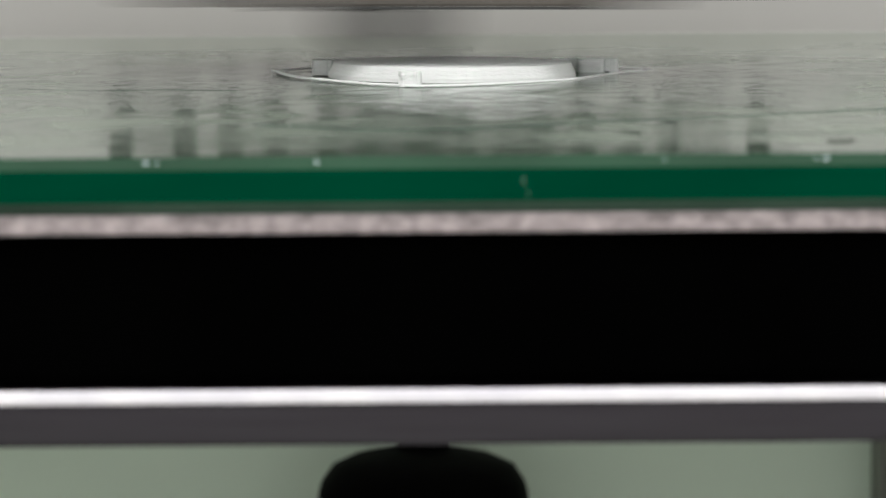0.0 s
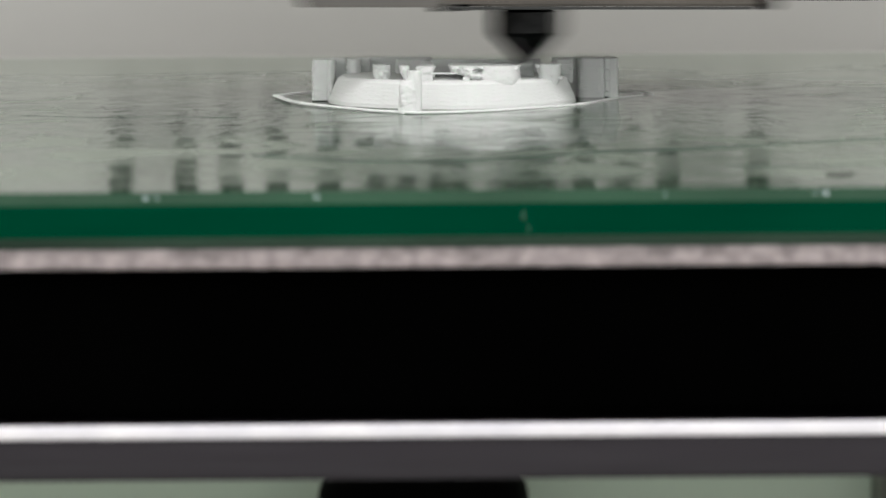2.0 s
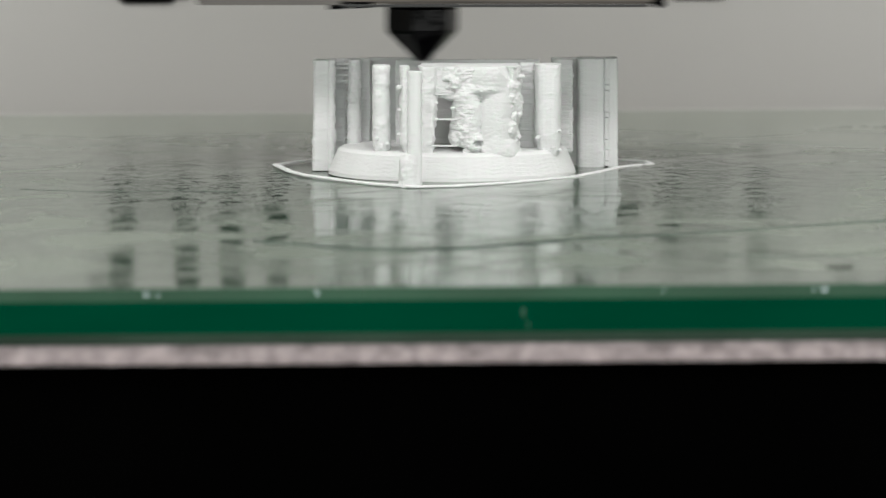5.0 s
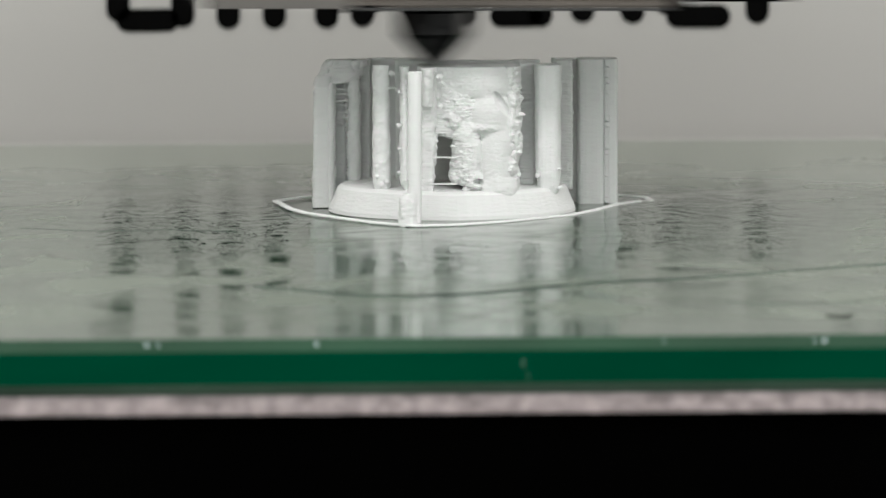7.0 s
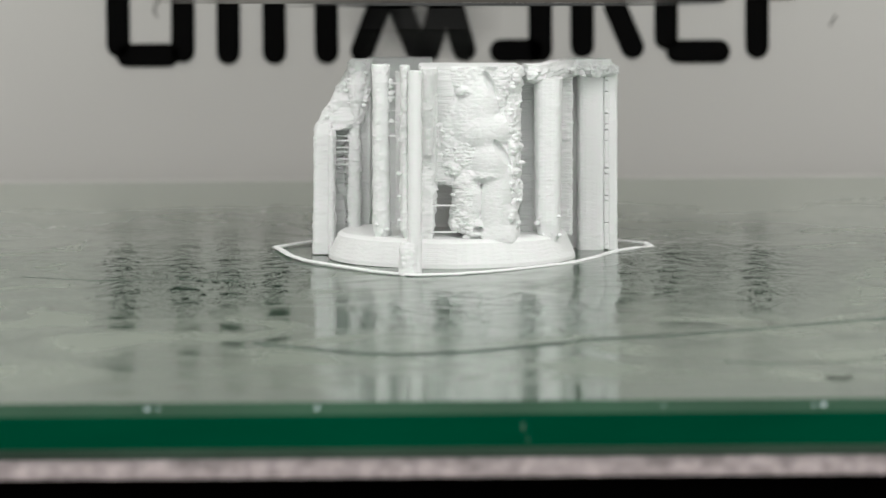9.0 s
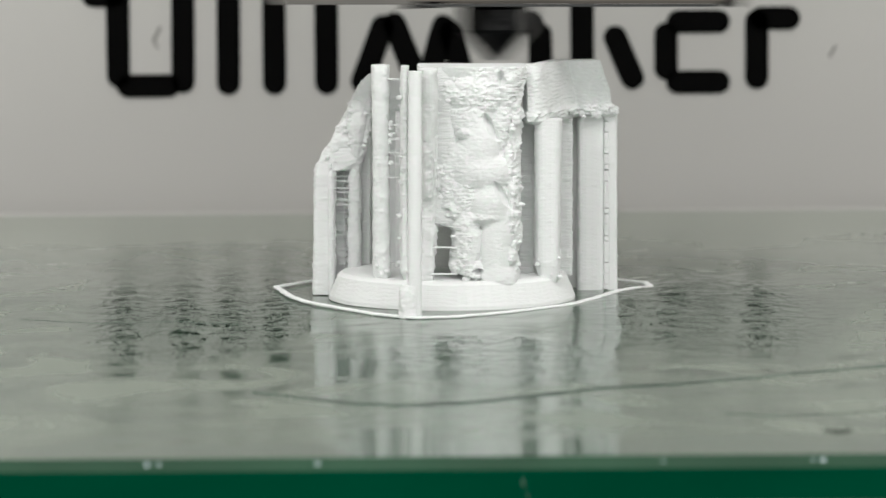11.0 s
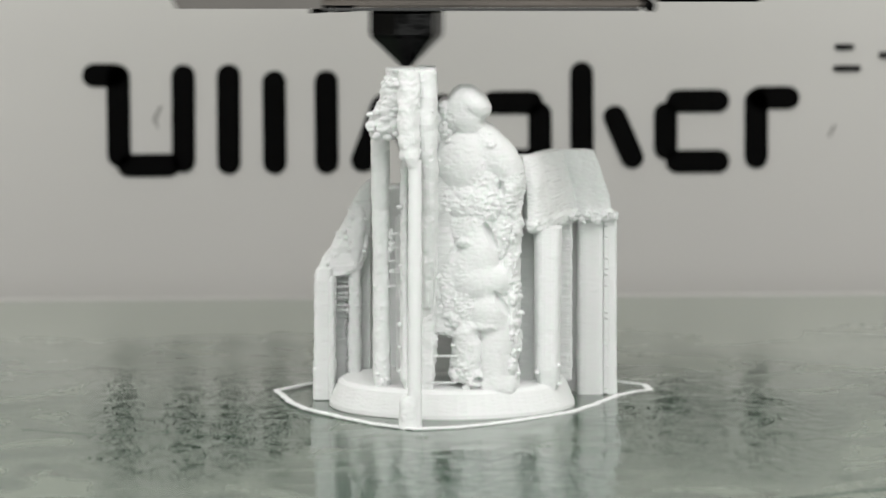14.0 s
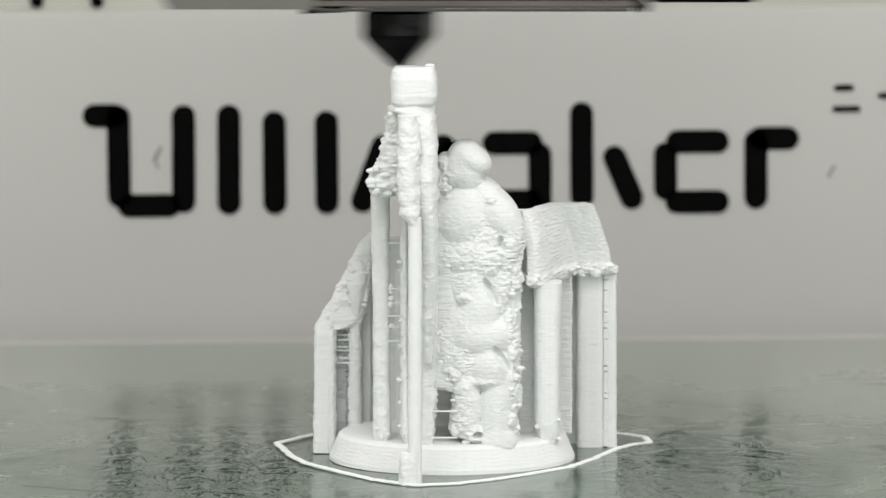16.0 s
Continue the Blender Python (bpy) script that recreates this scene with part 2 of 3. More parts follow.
def ridge(points, width, high):
    """A dried ridge of film that runs across the glass."""
    path = []
    for (x, y), (u, w) in zip(points, points[1:]):
        path += [(x + (u - x) * k / 8, y + (w - y) * k / 8 + 0.5 * noise.noise((x + k, y, 3.3))) for k in range(8)]
    verts, faces = [], []
    for i, (x, y) in enumerate(path):
        r = width * (0.65 + 0.5 * noise.noise((i * 0.35, 1.1, 4.2))) * (0.08 + math.sin(math.pi * i / (len(path) - 1)) ** 0.5)
        verts += [(x, y - r, -0.02), (x, y - r * 0.4, high), (x, y + r * 0.4, high), (x, y + r, -0.02)]
    for i in range(len(path) - 1):
        for k in range(3):
            faces.append((4 * i + k, 4 * i + 4 + k, 4 * i + 5 + k, 4 * i + k + 1))
    return mesh_ob("film_ridge", verts, faces, M_RIDGE, stage, "dried greenish ridge of glue film", True)


ridge([(-17, -59), (-11.2, -64.2), (-7.1, -67.8), (-3.2, -68.5), (2.3, -67), (8.3, -62.5), (14.5, -57.8), (21.3, -55.3), (32, -48.9), (45, -41)], 1.7, 0.10)
ridge([(24, -75), (28, -77), (34, -76), (40, -72)], 1.0, 0.05)
ridge([(-44, 1), (-36, -3), (-28, -2), (-20, -5)], 0.3, 0.03)
ridge([(31.6, -86.2), (32.2, -87.0), (33.2, -87.0), (34.0, -85.6)], 0.5, 0.12).data.materials[0] = M_KNOB
panel = next(o for o in stage.children if o.name.startswith("rear_panel"))
# the mark on the panel, as plain black bars: ax, az, bx, bz
MARK = [(-47.1, 28, -47.1, 16.5), (-37.6, 28, -37.7, 15.6), (-45.7, 15.0, -39.9, 15.0), (-31.0, 28, -31.1, 15.3),
        (-24.4, 27, -24.4, 15.3), (-16.8, 27, -16.8, 15.3), (-8.6, 23.4, -11.6, 15.5), (-6.9, 23.8, -3.6, 15.5),
        (0.2, 23.4, -2.0, 15.5), (1.3, 22.6, 3.2, 15.5), (7.6, 23.8, 13.0, 23.8), (14.3, 22.1, 14.3, 15.3),
        (8.6, 15.3, 12.9, 15.3), (20.4, 28, 20.4, 15.9), (25.2, 21.6, 27.7, 15.7), (32.6, 22, 32.6, 17),
        (34.4, 23.8, 40.2, 23.8), (34.3, 15.0, 40.2, 15.0), (45.8, 23.8, 45.8, 15.6), (-50.6, 28.2, -47.6, 28.2), (46.4, 24.2, 50.4, 24.2)]
for ax, az, bx, bz in MARK:
    bm_part("mark_bar", bar_bm(ax, az, bx, bz, 3.4, 171.7, 172.1), M_INK, panel)
for ax, az, bx, bz in ((57.6, 31.5, 59.6, 31.5), (57.4, 28.4, 60.6, 28.4), (64.0, 30.3, 66.5, 30.3)):
    bm_part("mark_bar", bar_bm(ax, az, bx, bz, 0.9, 171.7, 172.1), M_INK, panel)

M_SCUFF = material("grey_scuff", (0.25, 0.24, 0.23), 0.7, vary=0.3, scale=600)
for ax, az, bx, bz, w in ((-41.9, 21.6, -41.0, 23.4, 0.5), (-41.4, 20.6, -41.8, 21.4, 0.35), (56.4, 18.6, 57.2, 20.0, 0.4)):
    bm_part("scuff", bar_bm(ax, az, bx, bz, w, 171.85, 172.1), M_SCUFF, panel, "grey scuff mark")


def glass_chip(x, z, size):
    """A small curved chip in the front edge of the glass."""
    bm = bmesh.new()
    bmesh.ops.create_icosphere(bm, subdivisions=2, radius=size)
    for v in bm.verts:
        v.co = Vector((x + v.co.x * 0.35 + 0.3 * v.co.z ** 2 / size, FRONT - 0.02 + v.co.y * 0.15, z + v.co.z))
    return bm_part("chip", bm, M_BEVEL_LOW, stage, "small pale chip in the glass edge", True)


glass_chip(6.3, -2.0, 0.42)
glass_chip(6.7, -3.0, 0.25)
M_GLINT = material("glint_white", (0.75, 0.82, 0.9), 0.12, vary=0.1, bump=0.4, bump_scale=2000, spec=1.0)


def edge_glint(x, size):
    """A glint on the ground upper edge of the glass, added as a small white bead."""
    bm = bmesh.new()
    bmesh.ops.create_icosphere(bm, subdivisions=2, radius=size)
    for v in bm.verts:
        v.co = Vector((x + v.co.x, FRONT + 0.5 + v.co.y * 0.4, -0.45 + v.co.z * 0.7 + 0.1 * size * math.sin(9 * v.co.x)))
    return bm_part("glint", bm, M_GLINT, stage, "tiny white bead for a glint on the glass edge", True)


for x, size in ((-23.5, 0.2), (-10.0, 0.18), (30.2, 0.22), (29.4, 0.12), (-22.6, 0.13), (17.5, 0.1)):
    edge_glint(x, size)

# ---- the printed model: solids as rows of z, x0, x1, y0, y1, cut into layers ----
SOLIDS = []


def solid(name, corner, rough, *rows):
    """A solid by its rows; corner 2 is an ellipse, higher is boxier."""
    SOLIDS.append((name, corner, rough, rows))


solid("base", 2, 0.02, (0.0, -12.4, 14.4, 6.2, 33.0), (0.4, -12.35, 14.35, 6.25, 32.95), (2.6, -11.4, 13.4, 7.2, 32.0), (2.9, -11.0, 13.0, 7.6, 31.6))
solid("pole", 2, 0.03, (0.0, -3.7, -2.2, -0.9, 0.7), (28.0, -3.6, -2.2, -0.9, 0.7))
solid("pole", 2.5, 0.08, (0.0, -4.6, -2.5, -1.2, 1.2), (2.6, -4.6, -2.5, -1.2, 1.2), (3.4, -4.2, -2.5, -1.0, 1.0))
solid("pole", 2, 0.12, (27.3, -3.6, -2.6, -1.0, 1.0), (28.3, -4.5, -2.3, -1.4, 1.6), (31.2, -4.7, -2.5, -1.5, 2.0), (34.7, -4.7, -2.3, -1.5, 2.0), (38.5, -4.6, -2.7, -1.2, 2.0))
solid("column", 2.5, 0.09, (2.0, -4.1, -3.6, 9.5, 10.8), (2.9, -4.1, -3.6, 9.4, 10.9), (3.7, -4.6, -3.6, 8.9, 12.9), (26.4, -4.5, -3.6, 8.9, 12.9), (26.9, -4.4, -3.7, 9.3, 12.5), (27.3, -4.2, -3.9, 10.1, 11.7))
solid("column", 2.5, 0.08, (1.9, -6.9, -6.2, 12.0, 13.5), (3.4, -7.5, -5.6, 11.5, 14.5), (5.2, -7.5, -5.6, 11.5, 14.5), (13.8, -7.5, -5.7, 11.5, 14.5), (29.6, -7.7, -5.7, 11.5, 14.5), (31.3, -7.8, -5.4, 11.0, 14.5), (31.8, -7.6, -5.6, 11.3, 14.2), (32.2, -7.1, -6.1, 12.1, 13.4))
solid("tower", 6, 0.06, (0.0, -14.3, -12.2, 22.5, 26.5), (13.1, -14.1, -12.2, 22.5, 26.5), (14.3, -13.8, -12.2, 23.0, 26.5))
solid("tower", 2, 0.08, (0.0, -12.75, -11.75, 22.2, 25.0), (13.0, -12.7, -11.7, 22.2, 25.0), (13.6, -12.5, -11.9, 22.8, 24.6))
solid("wall", 6, 0.05, (0.0, -12.4, -10.7, 26.8, 28.2), (14.6, -12.4, -10.7, 26.8, 28.2))
solid("wall", 6, 0.05, (0.0, -10.5, -8.0, 26.8, 28.2), (17.1, -10.5, -8.0, 26.8, 28.2))
solid("column", 2.5, 0.09, (1.9, -10.5, -9.0, 24.0, 26.5), (14.8, -10.3, -9.0, 24.0, 26.5), (18.6, -10.7, -8.3, 23.5, 27.0), (20.4, -10.2, -8.3, 24.0, 27.0), (20.9, -10.0, -8.5, 24.3, 26.7), (21.3, -9.6, -8.9, 24.9, 26.1))
solid("cape", 4, 0.2, (13.3, -14.2, -12.1, 23.5, 27.5), (13.9, -14.0, -9.0, 23.8, 27.5), (17.3, -12.0, -8.0, 24.2, 27.6), (20.3, -10.4, -7.8, 24.5, 27.5), (20.7, -10.5, -7.8, 24.5, 27.5), (21.3, -10.0, -7.7, 24.8, 27.2), (22.9, -9.0, -7.6, 25.0, 27.0), (24.0, -8.1, -7.5, 25.3, 26.7))
solid("wall", 6, 0.05, (0.0, -8.4, -1.2, 29.0, 30.3), (23.2, -8.4, -1.2, 29.0, 30.3))
solid("wall", 6, 0.05, (1.9, -5.2, 9.1, 24.0, 25.2), (19.9, -5.2, 9.1, 24.0, 25.2))
solid("wall", 4, 0.1, (2.0, -2.2, -1.3, 9.3, 20.1), (2.4, -2.3, -1.2, 8.7, 20.7), (9.1, -2.3, -1.0, 8.7, 20.7))
solid("wall", 5, 0.12, (2.0, -2.3, -1.1, 8.9, 12.5), (2.8, -2.4, -1.0, 8.7, 12.7), (21.3, -2.3, -0.5, 8.2, 12.7), (32.2, -2.8, -0.5, 7.2, 12.7), (38.2, -2.8, -0.7, 7.0, 12.2))
solid("comb", 5, 0.06, (9.0, -2.2, 1.4, 9.2, 12.6), (26.5, -2.3, 1.0, 8.8, 12.4))
solid("comb", 5, 0.08, (1.9, 12.3, 14.2, 24.6, 26.0), (19.4, 12.3, 14.2, 24.6, 26.0))
solid("comb", 5, 0.08, (1.9, 8.2, 9.8, 17.6, 19.0), (19.6, 8.2, 9.8, 17.6, 19.0))
solid("column", 2.2, 0.25, (2.0, -2.6, -1.3, 9.0, 12.1), (2.5, -2.7, -1.2, 8.8, 12.3), (9.2, -2.4, -0.5, 8.8, 12.8), (13.9, -2.4, 0.4, 9.1, 14.3), (20.0, -2.4, 1.0, 9.3, 15.3), (26.0, -2.3, 0.4, 9.3, 15.3), (32.1, -2.6, -0.2, 8.3, 13.8), (32.6, -2.4, -0.4, 8.9, 13.2), (33.0, -1.9, -0.9, 10.0, 12.2))
solid("column", 2.2, 0.3, (2.0, 6.9, 7.9, 10.2, 12.9), (3.6, 6.8, 8.0, 10.1, 13.1), (7.9, 7.0, 8.3, 9.6, 13.6), (13.9, 6.9, 8.2, 9.6, 13.6), (20.0, 6.4, 8.2, 9.1, 14.1), (24.2, 5.8, 8.5, 9.1, 15.1), (26.3, 6.1, 8.1, 9.6, 14.1), (26.8, 6.3, 7.9, 10.0, 13.7), (27.2, 6.7, 7.5, 10.9, 12.8))
solid("column", 2.3, 0.3, (29.7, -7.6, -5.0, 5.0, 10.0), (31.0, -7.7, -3.2, 4.0, 10.5), (32.2, -7.5, -3.0, 4.0, 10.0), (33.3, -6.9, -2.9, 4.0, 9.5), (35.5, -6.2, -2.8, 3.5, 9.0), (38.5, -5.7, -2.7, 3.0, 8.5), (39.2, -5.6, -2.9, 3.0, 8.0))
solid("cap", 4, 0.05, (38.8, -4.9, -1.4, 1.0, 6.0), (39.7, -5.4, -0.7, 0.0, 7.0), (40.4, -5.4, -0.5, -0.2, 7.2), (42.2, -5.5, -0.6, -0.2, 7.2), (43.0, -5.3, -0.8, 0.0, 7.0), (43.4, -5.0, -0.9, 0.8, 6.5))
solid("neck", 2.6, 0.11, (12.0, -2.2, -1.2, 6.0, 9.5), (21.8, -2.4, -0.6, 3.0, 8.5), (27.9, -2.7, -0.6, 1.0, 6.5), (31.6, -2.9, -0.6, 0.2, 5.0), (35.1, -2.9, -0.6, 0.2, 5.0), (37.5, -2.9, -0.8, 0.2, 5.5), (38.9, -5.5, -0.8, 0.2, 6.5), (39.5, -5.4, -0.8, 0.3, 6.5))
solid("column", 3, 0.05, (2.0, 10.5, 12.2, 13.4, 16.4), (2.9, 10.2, 12.5, 13.0, 17.0), (4.4, 9.9, 12.7, 12.6, 17.6), (5.8, 9.9, 12.6, 12.5, 18.0), (16.0, 9.8, 12.7, 12.5, 18.0), (19.7, 9.7, 12.8, 12.6, 18.0))
solid("wall", 6, 0.06, (1.9, 7.6, 10.7, 25.5, 26.7), (19.8, 7.5, 10.6, 25.5, 26.7))
solid("wall", 6, 0.06, (0.0, 12.0, 15.5, 29.0, 30.3), (19.4, 12.0, 15.4, 29.0, 30.3))
solid("tower", 5, 0.04, (0.0, 14.8, 17.9, 26.0, 32.0), (19.5, 14.8, 17.8, 26.0, 32.0))
solid("tower", 5, 0.04, (0.0, 18.0, 19.3, 26.1, 32.0), (19.5, 17.9, 19.2, 26.1, 32.0))
SLAB = 0.4

# the figure in relief: rounded masses as x, z, half width, half height, lean in degrees, how far each stands out, and how coarse it is
BODY = [
    (2.45, 32.46, 2.21, 2.59, 0, 2.3, 0.05), (3.22, 33.24, 1.79, 1.57, -28, 2.75, 0.05), (1.13, 31.79, 0.96, 1.44, 0, 1.7, 0.15), (0.12, 32.4, 0.84, 1.2, 0, 1.0, 0.20),
    (-0.06, 30.29, 0.84, 1.81, 0, 1.1, 0.19), (1.85, 27.22, 2.87, 3.25, 6, 2.5, 0.05), (3.94, 26.26, 3.46, 4.82, 0, 1.5, 0.12), (5.97, 27.46, 2.27, 2.83, -26, 2.1, 0.05),
    (5.01, 29.08, 0.84, 0.72, 0, 2.2, 0.14), (-1.43, 25.77, 1.31, 3.61, 0, 0.7, 0.14), (7.1, 23.85, 1.25, 3.31, 3, 1.8, 0.16), (8.24, 25.17, 0.6, 1.81, 0, 1.2, 0.20),
    (6.69, 19.75, 1.19, 3.01, 10, 1.3, 0.14), (7.22, 15.54, 0.72, 3.61, 0, 1.2, 0.14), (2.45, 23.06, 3.34, 2.05, 0, 1.9, 0.15), (4.54, 22.64, 1.67, 2.17, 0, 1.6, 0.18),
    (2.75, 20.36, 2.51, 2.41, 0, 1.35, 0.12), (-0.48, 21.56, 2.15, 3.61, 0, 0.95, 0.1), (-0.72, 16.14, 2.03, 7.52, 0, 0.85, 0.08), (0.66, 13.73, 1.55, 5.42, 0, 1.15, 0.08),
    (2.27, 18.55, 1.01, 0.66, 0, 2.1, 0.19), (3.82, 16.98, 2.15, 3.49, 0, 2.1, 0.04), (4.24, 14.34, 3.22, 2.17, 0, 2.35, 0.04), (2.51, 15.24, 1.79, 3.13, 4, 1.9, 0.06),
    (4.9, 11.21, 2.21, 2.65, 0, 2.3, 0.04), (5.73, 6.81, 1.73, 6.02, 0, 1.75, 0.04), (5.97, 3.14, 2.15, 1.93, 0, 1.75, 0.04), (4.42, 9.64, 2.39, 0.72, 0, 1.9, 0.12),
    (2.27, 12.05, 1.91, 2.41, 0, 1.5, 0.15), (0.96, 10.42, 1.19, 1.08, 0, 1.5, 0.20), (2.51, 7.35, 1.61, 3.73, 0, 1.75, 0.1), (1.31, 4.34, 0.72, 0.84, 0, 1.6, 0.20),
    (3.22, 3.98, 1.07, 1.2, 0, 1.6, 0.20), (2.15, 5.31, 1.43, 2.05, 0, 1.5, 0.17), (7.4, 10.42, 0.6, 3.85, 0, 1.3, 0.20), (7.88, 9.82, 0.54, 0.6, 0, 1.3, 0.14),
    (7.22, 5.43, 0.66, 1.2, 0, 1.3, 0.14), (7.52, 12.53, 0.72, 1.2, 0, 1.5, 0.14),
]
# gaps between its strands: x, z, half width, half height, lean, depth
PITS = [
    (5.01, 19.27, 0.42, 1.44, -25, 1.3), (6.15, 24.33, 0.36, 0.9, -8, 0.9), (6.27, 12.05, 0.48, 1.44, -30, 1.0), (3.7, 3.86, 0.54, 0.36, 0, 1.6), (1.67, 3.08, 0.96, 0.3, -12, 1.4),
    (0.24, 10.3, 0.48, 0.3, 15, 1.2), (4.06, 2.54, 0.3, 0.48, 0, 1.2), (-0.48, 13.73, 0.18, 1.81, 0, 0.5), (-0.42, 20.05, 0.36, 1.08, 0, 0.5),
]
SOLIDS.append(("body", 2, 0.1, [(1.9,), (34.95,)]))

# the roof on the outer towers: height, its two lower corners in plan, and how far it stands out
ROOF = [(19.2, 9.3, 13.2, 18.4, 26.2), (19.6, 8.9, 12.2, 19.2, 25.3), (20.4, 8.9, 12.1, 19.2, 25.1), (20.8, 9.0, 12.4, 18.5, 25.2), (22.2, 9.0, 12.6, 18.3, 24.8),
        (24.6, 8.8, 13.0, 17.5, 23.8), (26.8, 8.5, 13.7, 16.7, 22.8), (27.4, 8.5, 14.0, 16.5, 22.6)]
SOLIDS.append(("roof", 2, 0.1, ROOF))
rng = random.Random(11)


def blob(x, y, z, r, tall=1.0):
    """A drip of plastic."""
    wide = rng.uniform(0.9, 1.9)
    return ("blob", 2, 0.06, [(z + r * tall * h, x - r * w * wide, x + r * w * wide, y - r * w, y + r * w) for h, w in ((-0.95, 0.35), (-0.6, 0.8), (0, 1), (0.6, 0.8), (0.95, 0.3))])


def string(x0, x1, y, z):
    """A thread of plastic drawn between two columns."""
    return ("string", 3, 0.05, [(z, x0, x1, y - 0.12, y + 0.1), (z + 0.14, x0, x1, y - 0.1, y + 0.12)])


def drips(count, x0, x1, y0, y1, z0, z1, r0, r1):
    """Drips strewn along a surface that runs from (x0, y0, z0) to (x1, y1, z1)."""
    for _ in range(int(count * 0.9)):
        s, h = rng.random(), rng.random()
        SOLIDS.append(blob(x0 + (x1 - x0) * s, y0 + (y1 - y0) * s + rng.uniform(0.1, 0.6), z0 + (z1 - z0) * h, rng.uniform(r0, r1) * 0.72, rng.uniform(0.6, 1.3)))


drips(26, 9.4, 14.4, 12.4, 23.0, 19.5, 20.4, 0.2, 0.45)  # hem of the roof
drips(24, 14.2, 19.0, 23.4, 25.0, 19.4, 20.2, 0.18, 0.4)
drips(20, -2.2, 0.6, 5.0, 7.2, 10.5, 33.0, 0.15, 0.38)  # support beside the pole
drips(18, 7.4, 8.2, 9.6, 10.0, 4.0, 26.0, 0.25, 0.5)
drips(14, 0.9, 4.0, 8.6, 9.0, 3.0, 8.0, 0.2, 0.42)
drips(8, 0.8, 5.2, 8.4, 8.6, 23.2, 24.4, 0.2, 0.4)  # creases of the figure's cloak
drips(16, 6.4, 8.2, 8.4, 9.0, 18.5, 25.5, 0.2, 0.42)
drips(14, -0.8, 0.8, 8.8, 9.0, 9.0, 17.5, 0.2, 0.42)
drips(12, 0.0, 1.2, 8.6, 8.8, 28.5, 32.0, 0.2, 0.45)
drips(30, -7.6, -3.2, 4.2, 3.4, 29.8, 33.0, 0.3, 0.65)  # under the raised arm
drips(20, -5.6, -0.8, 1.8, 0.2, 33.0, 39.2, 0.15, 0.4)
drips(6, -7.4, -5.7, 11.2, 11.2, 3.0, 5.0, 0.2, 0.4)
drips(12, -5.7, -5.4, 11.6, 12.0, 14.0, 20.5, 0.2, 0.4)
drips(10, -4.7, -4.4, 8.5, 9.5, 4.0, 27.0, 0.15, 0.35)
drips(14, -14.0, -13.2, 22.6, 23.2, 11.8, 13.6, 0.2, 0.5)
drips(12, -12.8, -11.4, 23.4, 23.8, 13.0, 15.2, 0.2, 0.45)
drips(16, -10.8, -8.4, 23.6, 24.0, 16.0, 20.5, 0.2, 0.45)
drips(12, 9.8, 12.6, 12.6, 12.9, 2.6, 5.0, 0.2, 0.42)
for k in range(9):  # webs between the tower and the next column
    SOLIDS.append(string(-12.0, -10.0, 24.6 + rng.uniform(-0.3, 0.3), 9.5 + k * 0.62 + rng.uniform(0, 0.3)))
for z in (24.1, 17.7, 16.3, 15.1, 13.6, 19.2):
    SOLIDS.append(string(-5.9, -4.2, 11.8, z))
for k in range(24):
    SOLIDS.append(string(-12.3, rng.uniform(-11.8, -10.4), 26.5 + rng.uniform(-0.3, 0.3), 1.5 + k * 0.6 + rng.uniform(0, 0.5)))
for k in range(32):  # stitches that close the seams of the two outer towers
    z = 0.2 + k * 0.6 + rng.uniform(0, 0.08)
    SOLIDS.append(("wall", 5, 0.0, [(z, 17.7, 18.3, 26.05, 27.5), (z + (0.62 if rng.random() < 0.55 else rng.uniform(0.46, 0.56)), 17.7, 18.3, 26.05, 27.5)]))
    if k < 26:
        SOLIDS.append(("wall", 5, 0.0, [(z, -10.8, -10.4, 26.9, 28), (z + rng.uniform(0.3, 0.45), -10.8, -10.4, 26.9, 28)]))
SOLIDS += [blob(-1.4, 3.0, 43.5, 0.4, 0.6), blob(-4.6, 2.6, 38.9, 0.5, 0.8), blob(-2.0, 1.6, 39.2, 0.45, 0.7)]
SOLIDS += [string(-1.6, 1.6, 9.0, 6.4), string(-2.0, 1.6, 8.8, 3.6)]


